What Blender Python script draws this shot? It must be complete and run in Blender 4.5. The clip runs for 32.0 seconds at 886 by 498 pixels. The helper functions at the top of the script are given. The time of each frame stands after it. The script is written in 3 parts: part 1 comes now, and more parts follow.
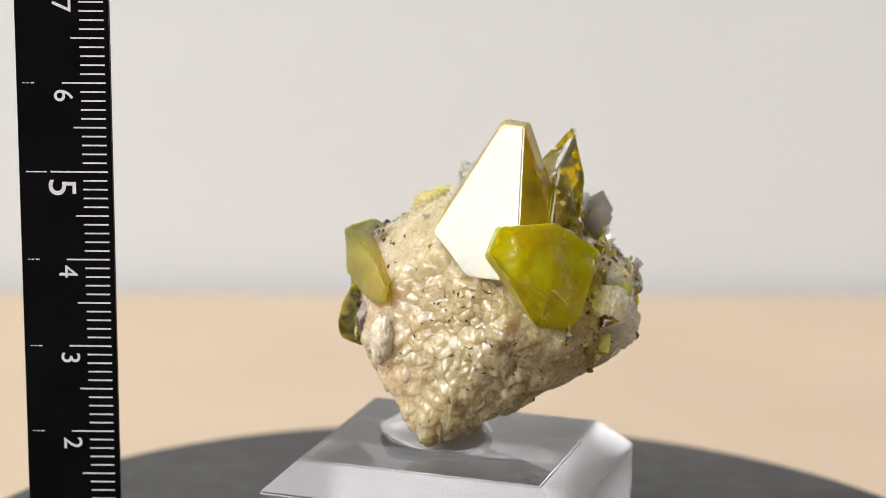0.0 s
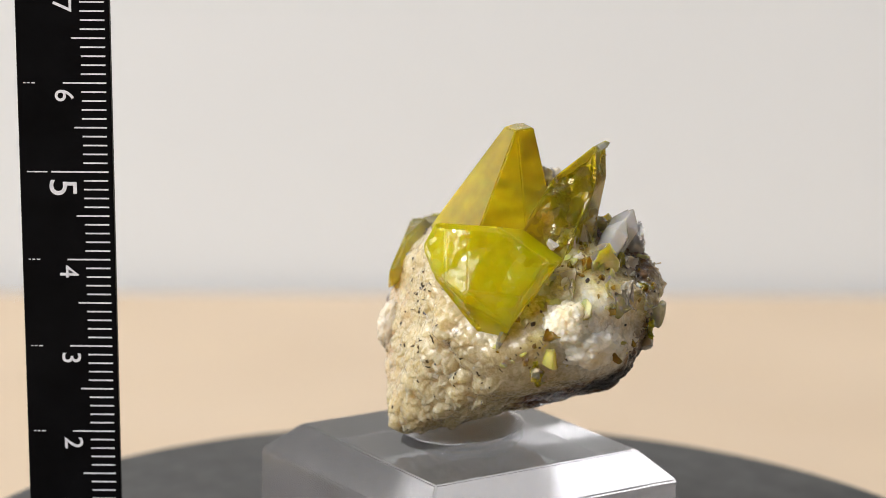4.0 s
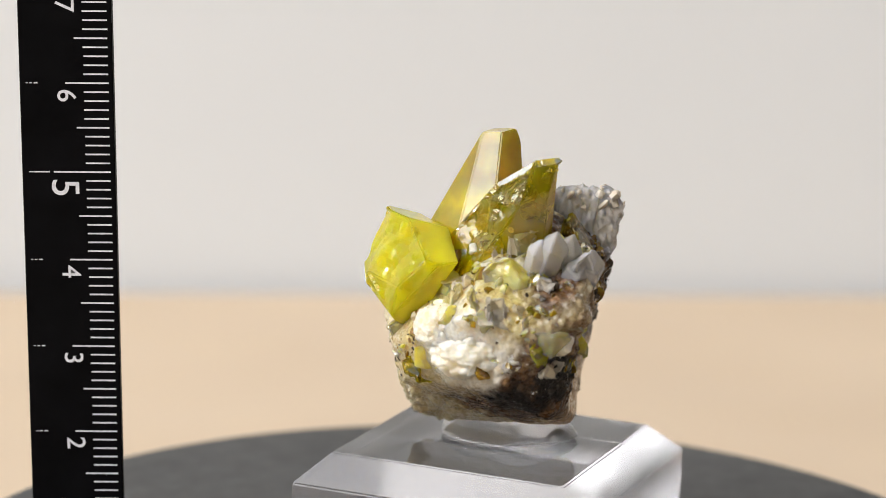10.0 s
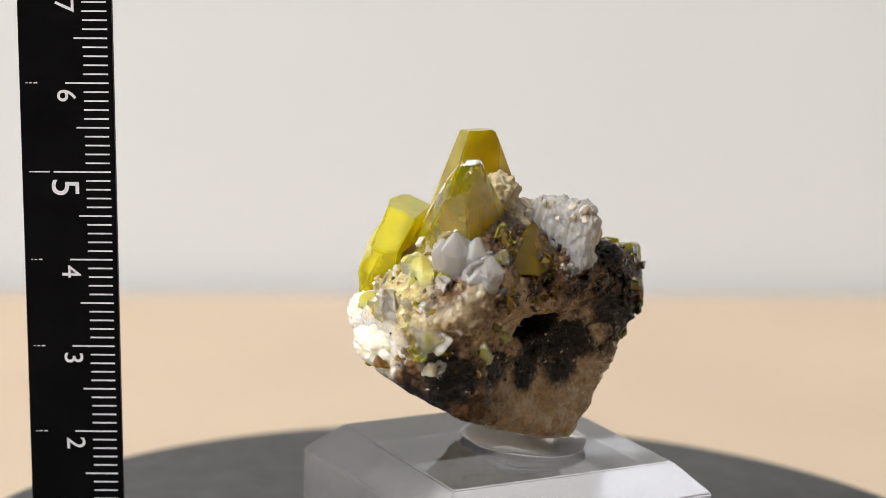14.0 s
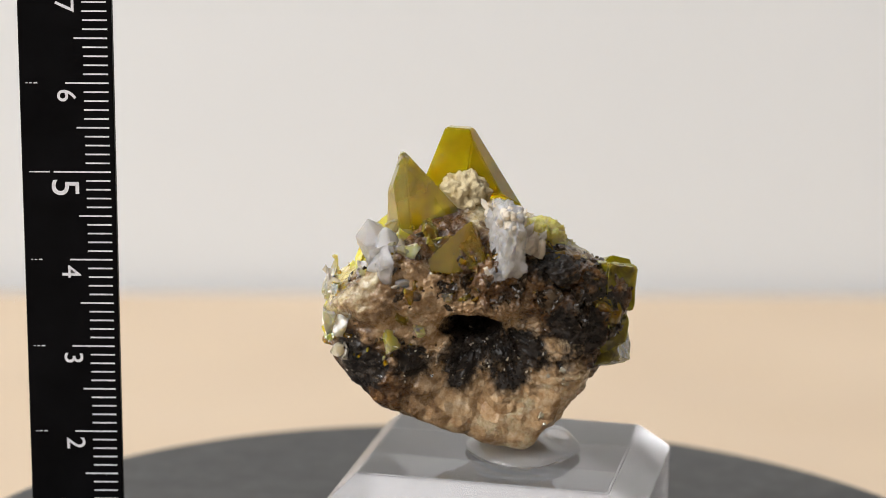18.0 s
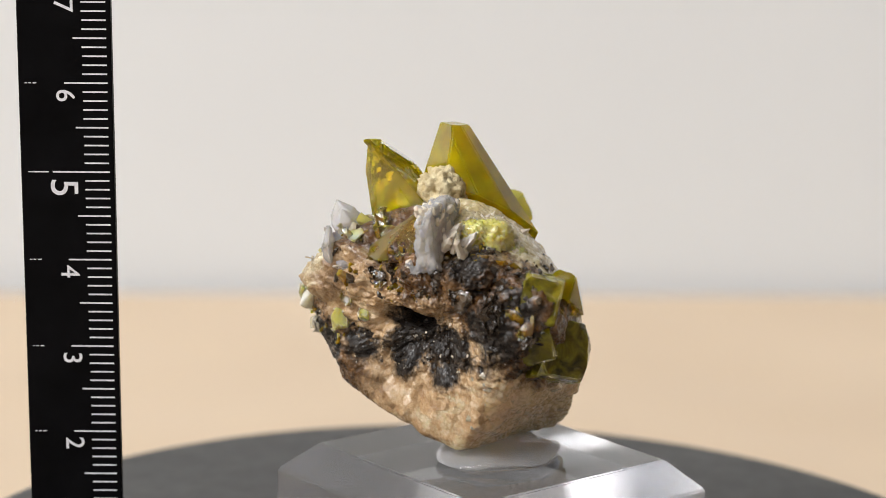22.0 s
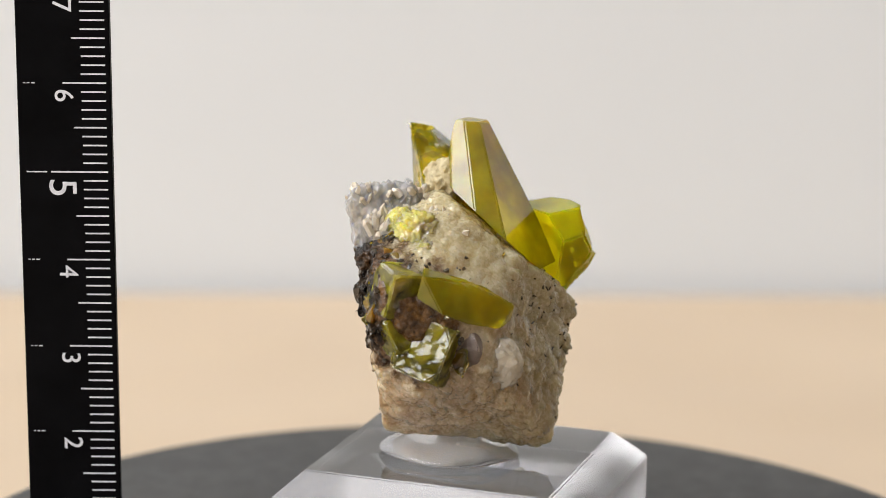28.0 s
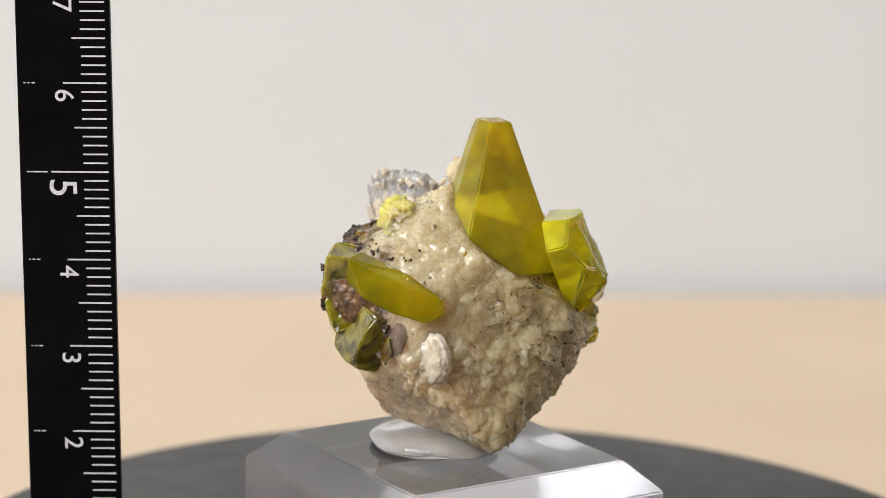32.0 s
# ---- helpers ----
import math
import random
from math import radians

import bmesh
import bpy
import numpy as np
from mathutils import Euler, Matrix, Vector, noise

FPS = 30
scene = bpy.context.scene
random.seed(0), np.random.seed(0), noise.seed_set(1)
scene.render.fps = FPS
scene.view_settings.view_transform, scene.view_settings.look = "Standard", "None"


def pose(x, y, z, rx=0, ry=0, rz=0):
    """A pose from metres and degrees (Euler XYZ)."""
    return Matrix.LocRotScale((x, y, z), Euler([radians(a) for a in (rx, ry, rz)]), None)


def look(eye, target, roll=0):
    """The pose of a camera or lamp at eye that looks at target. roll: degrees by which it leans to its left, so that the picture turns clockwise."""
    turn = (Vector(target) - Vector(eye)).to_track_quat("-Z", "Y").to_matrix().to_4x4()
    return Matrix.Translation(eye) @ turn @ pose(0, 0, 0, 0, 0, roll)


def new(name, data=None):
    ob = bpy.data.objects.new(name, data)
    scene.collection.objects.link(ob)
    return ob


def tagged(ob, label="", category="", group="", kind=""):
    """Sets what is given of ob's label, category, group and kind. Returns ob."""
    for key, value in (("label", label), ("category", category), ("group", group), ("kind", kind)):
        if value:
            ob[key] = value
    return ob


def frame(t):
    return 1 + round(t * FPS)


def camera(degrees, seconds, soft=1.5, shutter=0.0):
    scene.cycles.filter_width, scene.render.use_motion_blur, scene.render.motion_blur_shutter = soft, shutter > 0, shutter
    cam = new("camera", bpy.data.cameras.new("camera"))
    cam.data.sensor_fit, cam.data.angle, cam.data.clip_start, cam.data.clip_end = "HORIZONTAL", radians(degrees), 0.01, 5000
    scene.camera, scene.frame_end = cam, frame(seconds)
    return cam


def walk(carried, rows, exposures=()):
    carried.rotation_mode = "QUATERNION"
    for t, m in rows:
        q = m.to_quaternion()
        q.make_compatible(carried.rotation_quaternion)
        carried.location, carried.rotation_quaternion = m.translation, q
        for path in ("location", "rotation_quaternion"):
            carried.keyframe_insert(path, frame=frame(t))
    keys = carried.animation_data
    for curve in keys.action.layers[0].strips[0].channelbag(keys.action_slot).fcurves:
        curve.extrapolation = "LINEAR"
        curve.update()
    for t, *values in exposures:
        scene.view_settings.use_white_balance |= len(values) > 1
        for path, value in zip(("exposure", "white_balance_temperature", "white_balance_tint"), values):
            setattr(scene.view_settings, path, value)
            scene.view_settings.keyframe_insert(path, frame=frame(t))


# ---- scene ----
CM = 0.01
AIM_Z = 0.064          # height of the aimed point above the table
DISC_Z = -3.9          # top of the turntable, in cm from the aimed point
BLOCK_Z = -2.31        # top of the acrylic block
KEEL_Z = -2.13         # lowest point of the specimen
AXIS_X = 0.015          # the turning axis, in cm to the side of the aimed point
RATE = -9.69           # degrees a second, clockwise from above

# ---- camera ----
cam = camera(19.63, 32.0, 0.8)
PITCH, DIST = 0.2129, 0.29
EYE = Vector((0, -DIST * math.cos(PITCH), AIM_Z + DIST * math.sin(PITCH)))
FWD = Vector((0, math.cos(PITCH), -math.sin(PITCH)))
UP = Vector((0, math.sin(PITCH), math.cos(PITCH)))
AIM = EYE + DIST * (FWD + Vector((-0.0153, 0, 0)) - 0.0004 * UP)
PATH = [(0.0, look(EYE, AIM, 1.484)), (32.0, look(EYE, AIM, 1.484))]
walk(cam, PATH, exposures=((0.0, -0.41), (32.0, -0.41)))
cam.data.dof.use_dof = True
cam.data.dof.focus_distance = 0.284
cam.data.dof.aperture_fstop = 21

# ---- world, sun, large lights ----
world = bpy.data.worlds.new("sky")
scene.world = world
world.use_nodes = True
wn = world.node_tree.nodes
sky = wn.new("ShaderNodeTexSky")
sky.sky_type, sky.sun_disc = "NISHITA", False
sky.sun_elevation, sky.sun_rotation = radians(43), radians(-159)
wn["Background"].inputs["Strength"].default_value = 0.12
world.node_tree.links.new(sky.outputs[0], wn["Background"].inputs["Color"])

SUN_FROM = Vector((-0.72, -0.28, 0.72))
sun = new("sun", bpy.data.lights.new("sun", "SUN"))
sun.data.energy, sun.data.angle, sun.data.color = 2.0, radians(1.5), (1.0, 0.97, 0.93)
sun.matrix_world = look(SUN_FROM, (0, 0, 0))


def window_light(name, eye, target, w, h, power, color):
    ob = new(name, bpy.data.lights.new(name, "AREA"))
    ob.data.shape, ob.data.size, ob.data.size_y = "RECTANGLE", w, h
    ob.data.energy, ob.data.color = power, color
    ob.matrix_world = look(eye, target)
    return ob


window_light("window_light", (-1.22, -0.76, 0.94), (0, 0, 0.06), 0.98, 0.92, 23, (1.0, 0.99, 0.985))
window_light("window_light", (-0.69, -0.82, 1.25), (0, 0, 0.06), 0.60, 0.60, 8, (1.0, 0.99, 0.985))


# ---- materials ----
def nodes_of(name):
    m = bpy.data.materials.new(name)
    m.use_nodes = True
    nt = m.node_tree
    return m, nt, nt.nodes["Principled BSDF"]


def put(nt, kind, **values):
    n = nt.nodes.new(kind)
    for k, v in values.items():
        if k in n.inputs:
            n.inputs[k].default_value = v
    return n


def coords(nt):
    return nt.nodes.new("ShaderNodeTexCoord").outputs["Object"]


def noise_node(nt, vec, scale, detail=6.0, rough=0.6, distort=0.0):
    n = put(nt, "ShaderNodeTexNoise", Scale=scale, Detail=detail, Roughness=rough, Distortion=distort)
    nt.links.new(vec, n.inputs["Vector"])
    return n.outputs["Fac"]


def ramp(nt, fac, *stops):
    r = nt.nodes.new("ShaderNodeValToRGB")
    el = r.color_ramp.elements
    while len(el) < len(stops):
        el.new(0.5)
    for e, (p, c) in zip(el, stops):
        e.position = p
        e.color = (*c, 1) if len(c) == 3 else c
    nt.links.new(fac, r.inputs["Fac"])
    return r.outputs["Color"]


def grey(v):
    return (v, v, v)


def mix(nt, fac, a, b):
    m = nt.nodes.new("ShaderNodeMix")
    m.data_type = "RGBA"
    for sock, val in ((m.inputs["Factor"], fac), (m.inputs["A"], a), (m.inputs["B"], b)):
        if isinstance(val, tuple):
            sock.default_value = (*val, 1)
        elif isinstance(val, float):
            sock.default_value = val
        else:
            nt.links.new(val, sock)
    return m.outputs["Result"]


def calc(nt, op, a, b=0.0):
    m = nt.nodes.new("ShaderNodeMath")
    m.operation, m.use_clamp = op, op in ("MULTIPLY", "ADD")
    for sock, val in ((m.inputs[0], a), (m.inputs[1], b)):
        if isinstance(val, (int, float)):
            sock.default_value = val
        else:
            nt.links.new(val, sock)
    return m.outputs[0]


def bump(nt, bsdf, height, strength, dist):
    b = put(nt, "ShaderNodeBump", Strength=strength, Distance=dist)
    nt.links.new(height, b.inputs["Height"])
    nt.links.new(b.outputs["Normal"], bsdf.inputs["Normal"])


def facets(nt, vec, scale, tilt, grain, depth):
    """Height in metres: small facets, each tilted at random, and a fine grain."""
    cells = nt.nodes.new("ShaderNodeTexVoronoi")
    cells.inputs["Scale"].default_value = scale
    nt.links.new(vec, cells.inputs["Vector"])
    ops = []
    for op in ("SUBTRACT", "SUBTRACT", "DOT_PRODUCT"):
        n = nt.nodes.new("ShaderNodeVectorMath")
        n.operation = op
        ops.append(n)
    nt.links.new(vec, ops[0].inputs[0])
    nt.links.new(cells.outputs["Position"], ops[0].inputs[1])
    nt.links.new(cells.outputs["Color"], ops[1].inputs[0])
    ops[1].inputs[1].default_value = (0.5, 0.5, 0.5)
    nt.links.new(ops[0].outputs["Vector"], ops[2].inputs[0])
    nt.links.new(ops[1].outputs["Vector"], ops[2].inputs[1])
    a = nt.nodes.new("ShaderNodeMath")
    a.operation = "MULTIPLY"
    nt.links.new(ops[2].outputs["Value"], a.inputs[0])
    a.inputs[1].default_value = tilt
    b = nt.nodes.new("ShaderNodeMath")
    b.operation = "MULTIPLY_ADD"
    nt.links.new(noise_node(nt, vec, grain, 6, 0.7), b.inputs[0])
    b.inputs[1].default_value = depth
    nt.links.new(a.outputs[0], b.inputs[2])
    return b.outputs[0]


def near(nt, vec, p, radius, soft, wobble, ragged=1.6):
    """1 within radius cm of the place p (cm), ragged by the noise wobble."""
    d = nt.nodes.new("ShaderNodeVectorMath")
    d.operation = "DISTANCE"
    nt.links.new(vec, d.inputs[0])
    d.inputs[1].default_value = Vector((p[0], p[1], p[2] - KEEL_Z)) * CM
    w = calc(nt, "SUBTRACT", wobble, 0.5)
    s = nt.nodes.new("ShaderNodeMath")
    s.operation = "MULTIPLY_ADD"
    nt.links.new(w, s.inputs[0])
    s.inputs[1].default_value = radius * ragged * CM
    nt.links.new(d.outputs["Value"], s.inputs[2])
    r = nt.nodes.new("ShaderNodeMapRange")
    nt.links.new(s.outputs[0], r.inputs["Value"])
    r.inputs["From Min"].default_value = (radius + soft) * CM
    r.inputs["From Max"].default_value = (radius - soft) * CM
    return r.outputs["Result"]


def sulfur(name, deep, pale, clear=0.85, rough=0.05, fleck=0.5, polish=0.0, ior=1.75, mottle=190):
    """Translucent yellow crystal with faint veils and fine growth lines."""
    m, nt, b = nodes_of(name)
    v = coords(nt)
    veil = noise_node(nt, v, mottle, 4, 0.55, 0.8)
    nt.links.new(ramp(nt, veil, (0.35, deep), (0.68, pale)), b.inputs["Base Color"])
    cloud = noise_node(nt, v, 240, 3, 0.5)
    nt.links.new(ramp(nt, cloud, (0.35, grey(clear)), (0.75, grey(clear * 0.85))), b.inputs["Transmission Weight"])
    fine = noise_node(nt, v, 1500, 4, 0.6)
    nt.links.new(ramp(nt, fine, (0.35, grey(rough * 0.6)), (0.8, grey(rough * 1.6))), b.inputs["Roughness"])
    b.inputs["IOR"].default_value = ior
    b.inputs["Coat Weight"].default_value = polish
    b.inputs["Coat IOR"].default_value = 1.7
    b.inputs["Coat Roughness"].default_value = rough
    b.inputs["Subsurface Weight"].default_value = 1.0
    b.inputs["Subsurface Radius"].default_value = (0.004, 0.0032, 0.0004)
    b.inputs["Subsurface Scale"].default_value = 0.7
    bump(nt, b, noise_node(nt, v, 700, 5, 0.6), 0.012 + 0.22 * fleck, 0.0003)
    return m


def quartz(name, a, c, clear=0.4, rough=0.28, scale=300, deep=0.6, tilt=0.9):
    """Milky drusy quartz."""
    m, nt, b = nodes_of(name)
    v = coords(nt)
    nt.links.new(ramp(nt, noise_node(nt, v, scale, 6, 0.65), (0.32, a), (0.68, c)), b.inputs["Base Color"])
    nt.links.new(ramp(nt, noise_node(nt, v, 1200, 4), (0.3, grey(rough * 0.5)), (0.7, grey(rough * 1.7))), b.inputs["Roughness"])
    b.inputs["Transmission Weight"].default_value = clear
    b.inputs["IOR"].default_value = 1.54
    b.inputs["Subsurface Weight"].default_value = 0.9
    b.inputs["Subsurface Radius"].default_value = (0.0024, 0.0022, 0.0018)
    b.inputs["Subsurface Scale"].default_value = deep
    bump(nt, b, facets(nt, v, 1000, tilt, 1800, 0.00008), 0.8, 1.0)
    return m


def stone():
    """The matrix: cream quartz in front, tan and brown crust behind, a black band, a white patch at one end."""
    m, nt, b = nodes_of("matrix_stone")
    v = coords(nt)
    wob = noise_node(nt, v, 330, 8, 0.65, 0.4)
    wob2 = noise_node(nt, v, 700, 6, 0.7)
    cream = ramp(nt, wob, (0.28, (0.44, 0.34, 0.165)), (0.5, (0.55, 0.45, 0.255)), (0.72, (0.68, 0.585, 0.39)))
    tan = ramp(nt, wob2, (0.25, (0.22, 0.105, 0.04)), (0.5, (0.46, 0.30, 0.155)), (0.75, (0.72, 0.59, 0.42)))
    brown = ramp(nt, wob2, (0.25, (0.012, 0.006, 0.004)), (0.52, (0.10, 0.046, 0.014)), (0.78, (0.36, 0.19, 0.07)))
    black = ramp(nt, wob2, (0.3, (0.005, 0.004, 0.0035)), (0.58, (0.018, 0.012, 0.008)), (0.8, (0.10, 0.06, 0.032)))
    white = ramp(nt, wob2, (0.25, (0.66, 0.50, 0.26)), (0.5, (0.80, 0.74, 0.60)), (0.7, (0.86, 0.84, 0.78)))
    m_tan = near(nt, v, (0.3, 2.15, -0.9), 1.72, 0.15, wob)
    m_brown = near(nt, v, (1.7, 0.9, -1.5), 0.95, 0.2, wob)
    peach = ramp(nt, wob, (0.28, (0.50, 0.34, 0.18)), (0.5, (0.66, 0.49, 0.30)), (0.75, (0.78, 0.63, 0.44)))
    col = mix(nt, near(nt, v, (-1.6, 0.6, -1.5), 1.3, 0.4, wob), cream, peach)
    shell = ramp(nt, wob2, (0.3, (0.14, 0.07, 0.02)), (0.42, (0.62, 0.47, 0.15)), (0.55, (0.80, 0.68, 0.30)), (0.75, (0.84, 0.78, 0.58)))
    col = mix(nt, near(nt, v, (1.4, 0.05, -0.25), 0.78, 0.12, wob), col, shell)
    col = mix(nt, m_tan, col, tan)
    col = mix(nt, m_brown, col, brown)
    dark = calc(nt, "ADD", m_tan, m_brown)
    for p, r in (((0.9, 0.35, -1.55), 0.55), ((-1.45, 0.85, -0.6), 0.72), ((0.7, 0.85, 0.30), 0.60), ((0.0, 1.35, 0.15), 0.55), ((-0.9, 1.3, -0.2), 0.6), ((1.3, 1.0, -0.2), 0.4)):
        k = near(nt, v, p, r, 0.12, wob)
        col, dark = mix(nt, k, col, brown), calc(nt, "ADD", dark, k)
    pitch = calc(nt, "MULTIPLY", dark, 0.0)
    for p, r in (((0.9, 1.05, -0.98), 0.24), ((0.25, 1.1, -0.90), 0.30), ((-0.35, 1.1, -0.85), 0.28), ((-0.95, 1.15, -0.62), 0.34),
                 ((1.5, 1.0, -1.12), 0.36), ((-0.2, 1.05, -1.25), 0.20), ((-0.65, 1.25, 0.1), 0.28), ((-0.85, 1.05, -1.05), 0.17),
                 ((1.35, 0.55, -1.25), 0.38), ((0.35, 1.0, -1.25), 0.13), ((-1.2, 1.0, -0.35), 0.3), ((0.1, 0.62, -0.62), 0.58)):
        k = near(nt, v, p, r, 0.06, wob, 1.2 if p[1] < 0.9 else 3.0)
        col, pitch = mix(nt, k, col, black), calc(nt, "ADD", pitch, k)
    flat = nt.nodes.new("ShaderNodeMapping")
    flat.inputs["Scale"].default_value = (0.22, 0.6, 1.0)
    nt.links.new(v, flat.inputs["Vector"])
    k = near(nt, flat.outputs["Vector"], (0.0, 0.70, -0.98), 0.14, 0.05, wob, 3.4)
    col, pitch = mix(nt, k, col, black), calc(nt, "ADD", pitch, k)
    dark = calc(nt, "ADD", dark, pitch)
    col = mix(nt, near(nt, v, (1.62, 0.05, -0.72), 0.50, 0.12, wob), col, white)
    rust = ramp(nt, noise_node(nt, v, 520, 7, 0.7, 0.6), (0.6, grey(0)), (0.72, grey(0.75)))
    col = mix(nt, calc(nt, "MULTIPLY", rust, near(nt, v, (1.0, -0.2, -0.4), 0.95, 0.3, wob)), col, (0.13, 0.055, 0.02))
    nt.links.new(col, b.inputs["Base Color"])
    glint = noise_node(nt, v, 2200, 3)
    nt.links.new(mix(nt, pitch, ramp(nt, glint, (0.4, grey(0.12)), (0.62, grey(0.42))), ramp(nt, glint, (0.40, grey(0.10)), (0.50, grey(0.6)))), b.inputs["Roughness"])
    nt.links.new(calc(nt, "SUBTRACT", 0.95, calc(nt, "MULTIPLY", dark, 0.9)), b.inputs["Subsurface Weight"])
    nt.links.new(calc(nt, "SUBTRACT", 0.5, calc(nt, "MULTIPLY", pitch, 0.2)), b.inputs["Specular IOR Level"])
    b.inputs["Subsurface Radius"].default_value = (0.0045, 0.0039, 0.0030)
    b.inputs["Subsurface Scale"].default_value = 1.1
    nt.links.new(calc(nt, "SUBTRACT", 0.6, calc(nt, "MULTIPLY", dark, 0.35)), b.inputs["Coat Weight"])
    b.inputs["Coat Roughness"].default_value = 0.06
    nt.links.new(calc(nt, "SUBTRACT", 0.06, calc(nt, "MULTIPLY", dark, 0.06)), b.inputs["Transmission Weight"])
    b.inputs["IOR"].default_value = 1.54
    fine = facets(nt, v, 1100, 0.75, 1700, 0.00012)
    broad = facets(nt, v, 900, 0.28, 1500, 0.00003)
    tall = nt.nodes.new("ShaderNodeMix")
    nt.links.new(dark, tall.inputs[0])
    nt.links.new(broad, tall.inputs[2])
    nt.links.new(fine, tall.inputs[3])
    bump(nt, b, tall.outputs[0], 0.8, 1.0)
    return m


def plain(name, a, c, scale, rough, relief=0.1, depth=0.0002, spec=0.5, facet=0):
    m, nt, b = nodes_of(name)
    v = coords(nt)
    nt.links.new(ramp(nt, noise_node(nt, v, scale, 5), (0.3, a), (0.7, c)), b.inputs["Base Color"])
    nt.links.new(ramp(nt, noise_node(nt, v, scale * 4, 3), (0.3, grey(rough * 0.85)), (0.7, grey(rough * 1.15))), b.inputs["Roughness"])
    b.inputs["Specular IOR Level"].default_value = spec
    if facet:
        bump(nt, b, facets(nt, v, facet, 1.6, 1500, 0.0001), 0.9, 1.0)
    else:
        bump(nt, b, noise_node(nt, v, scale * 6, 4), relief, depth)
    return m


def clear_plastic(name, ior, rough, tint, clear=1.0):
    """Clear plastic; rough: polished faces near 0, sawn faces about 0.2."""
    m, nt, b = nodes_of(name)
    b.inputs["Base Color"].default_value = (*tint, 1)
    b.inputs["Transmission Weight"].default_value = clear
    b.inputs["IOR"].default_value = ior
    nt.links.new(ramp(nt, noise_node(nt, coords(nt), 300, 4), (0.4, grey(rough)), (0.8, grey(rough * 1.25))), b.inputs["Roughness"])
    return m


STONE = stone()
SULFUR_BIG = sulfur("sulfur_clear", (0.91, 0.68, 0.003), (0.95, 0.79, 0.015), 0.84, 0.085, 0.03, 0.0)
SULFUR_DARK = sulfur("sulfur_olive", (0.90, 0.70, 0.006), (0.96, 0.83, 0.02), 0.92, 0.03, 0.08)
SULFUR_LEMON = sulfur("sulfur_lemon", (0.95, 0.80, 0.004), (0.98, 0.90, 0.010), 0.72, 0.10, 0.06, ior=1.52)
SULFUR_PALE = sulfur("sulfur_pale", (0.88, 0.68, 0.14), (0.96, 0.86, 0.38), 0.25, 0.10, 0.5)
SULFUR_GREEN = sulfur("sulfur_greenish", (0.09, 0.075, 0.010), (0.52, 0.44, 0.04), 0.45, 0.07, 0.3, mottle=420)
SULFUR_GREY = sulfur("sulfur_glassy_grey", (0.70, 0.55, 0.16), (0.88, 0.80, 0.48), 0.7, 0.05, 1.0)
AMBER = sulfur("sulfur_amber_brown", (0.12, 0.045, 0.006), (0.60, 0.33, 0.025), 0.5, 0.06, 0.8)
YELLOW_CRUST = sulfur("sulfur_crust", (0.42, 0.33, 0.17), (0.78, 0.66, 0.20), 0.2, 0.14, 1.6)
QUARTZ = quartz("quartz_milky", (0.60, 0.49, 0.31), (0.76, 0.67, 0.50), 0.20, 0.08, 300, 0.8, 0.12)
QUARTZ_GREY = quartz("quartz_clear", (0.78, 0.76, 0.74), (0.92, 0.90, 0.88), 0.6, 0.08, 300, 0.6, 0.08)
QUARTZ_TUFT = quartz("quartz_white", (0.62, 0.54, 0.43), (0.78, 0.72, 0.62), 0.08, 0.10, 300, 0.08, 0.4)
TUFT = quartz("quartz_tuft", (0.66, 0.57, 0.43), (0.78, 0.71, 0.60), 0.05, 0.10, 300, 0.6, 0.5)
SMOKY = quartz("quartz_smoky", (0.22, 0.17, 0.14), (0.42, 0.34, 0.29), 0.4, 0.05, 300, 0.3, 0.2)
SULFUR_BLADE = sulfur("sulfur_amber_clear", (0.60, 0.34, 0.008), (0.84, 0.56, 0.02), 0.88, 0.02, 0.05)
WHITE_CRUST = quartz("white_crust", (0.90, 0.74, 0.48), (0.95, 0.91, 0.82), 0.0, 0.35, 260, 0.9, 0.6)
DARK_GLASS = plain("dark_glassy_crust", (0.006, 0.004, 0.004), (0.08, 0.050, 0.025), 500, 0.07, 0.7, 0.0004, 1.0, 900)
SAND_CRUST = plain("sandy_crust", (0.50, 0.37, 0.17), (0.86, 0.76, 0.50), 900, 0.6, 0.8, 0.0004)
ACRYLIC = clear_plastic("clear_acrylic", 1.49, 0.0, (0.985, 0.98, 1.0), 1.0)
ACRYLIC_SAWN = clear_plastic("sawn_acrylic", 1.49, 0.22, (0.985, 0.975, 1.0), 0.96)
PUTTY = clear_plastic("clear_putty", 1.42, 0.08, (0.97, 0.97, 0.985), 0.82)
DISC_GREY = plain("turntable_plastic", (0.055, 0.055, 0.054), (0.070, 0.070, 0.068), 60, 0.55, 0.1, 0.0002, 0.35)
RULER_BLACK = plain("ruler_black", (0.002, 0.002, 0.0024), (0.005, 0.005, 0.006), 150, 0.5, 0.05, 0.0001, 0.04)
PAINT_WHITE = plain("printed_white", (0.62, 0.63, 0.68), (0.86, 0.87, 0.92), 900, 0.5, 0.05, 0.0001)
WALL_PAINT = plain("wall_paint", (0.835, 0.875, 0.915), (0.865, 0.905, 0.945), 3, 0.9, 0.1, 0.001, 0.2)
# dark tone for the unseen walls, chosen to weaken reflections and fill
WALL_DIM = plain("unseen_wall_dim", (0.22, 0.20, 0.18), (0.27, 0.25, 0.22), 3, 0.9, 0.1, 0.001, 0.2)
TABLE_WOOD = plain("table_wood", (0.61, 0.475, 0.335), (0.68, 0.54, 0.39), 14, 0.5, 0.1, 0.0005, 0.3)
FLOOR_MAT = plain("floor_boards", (0.30, 0.20, 0.12), (0.40, 0.28, 0.17), 6, 0.5)


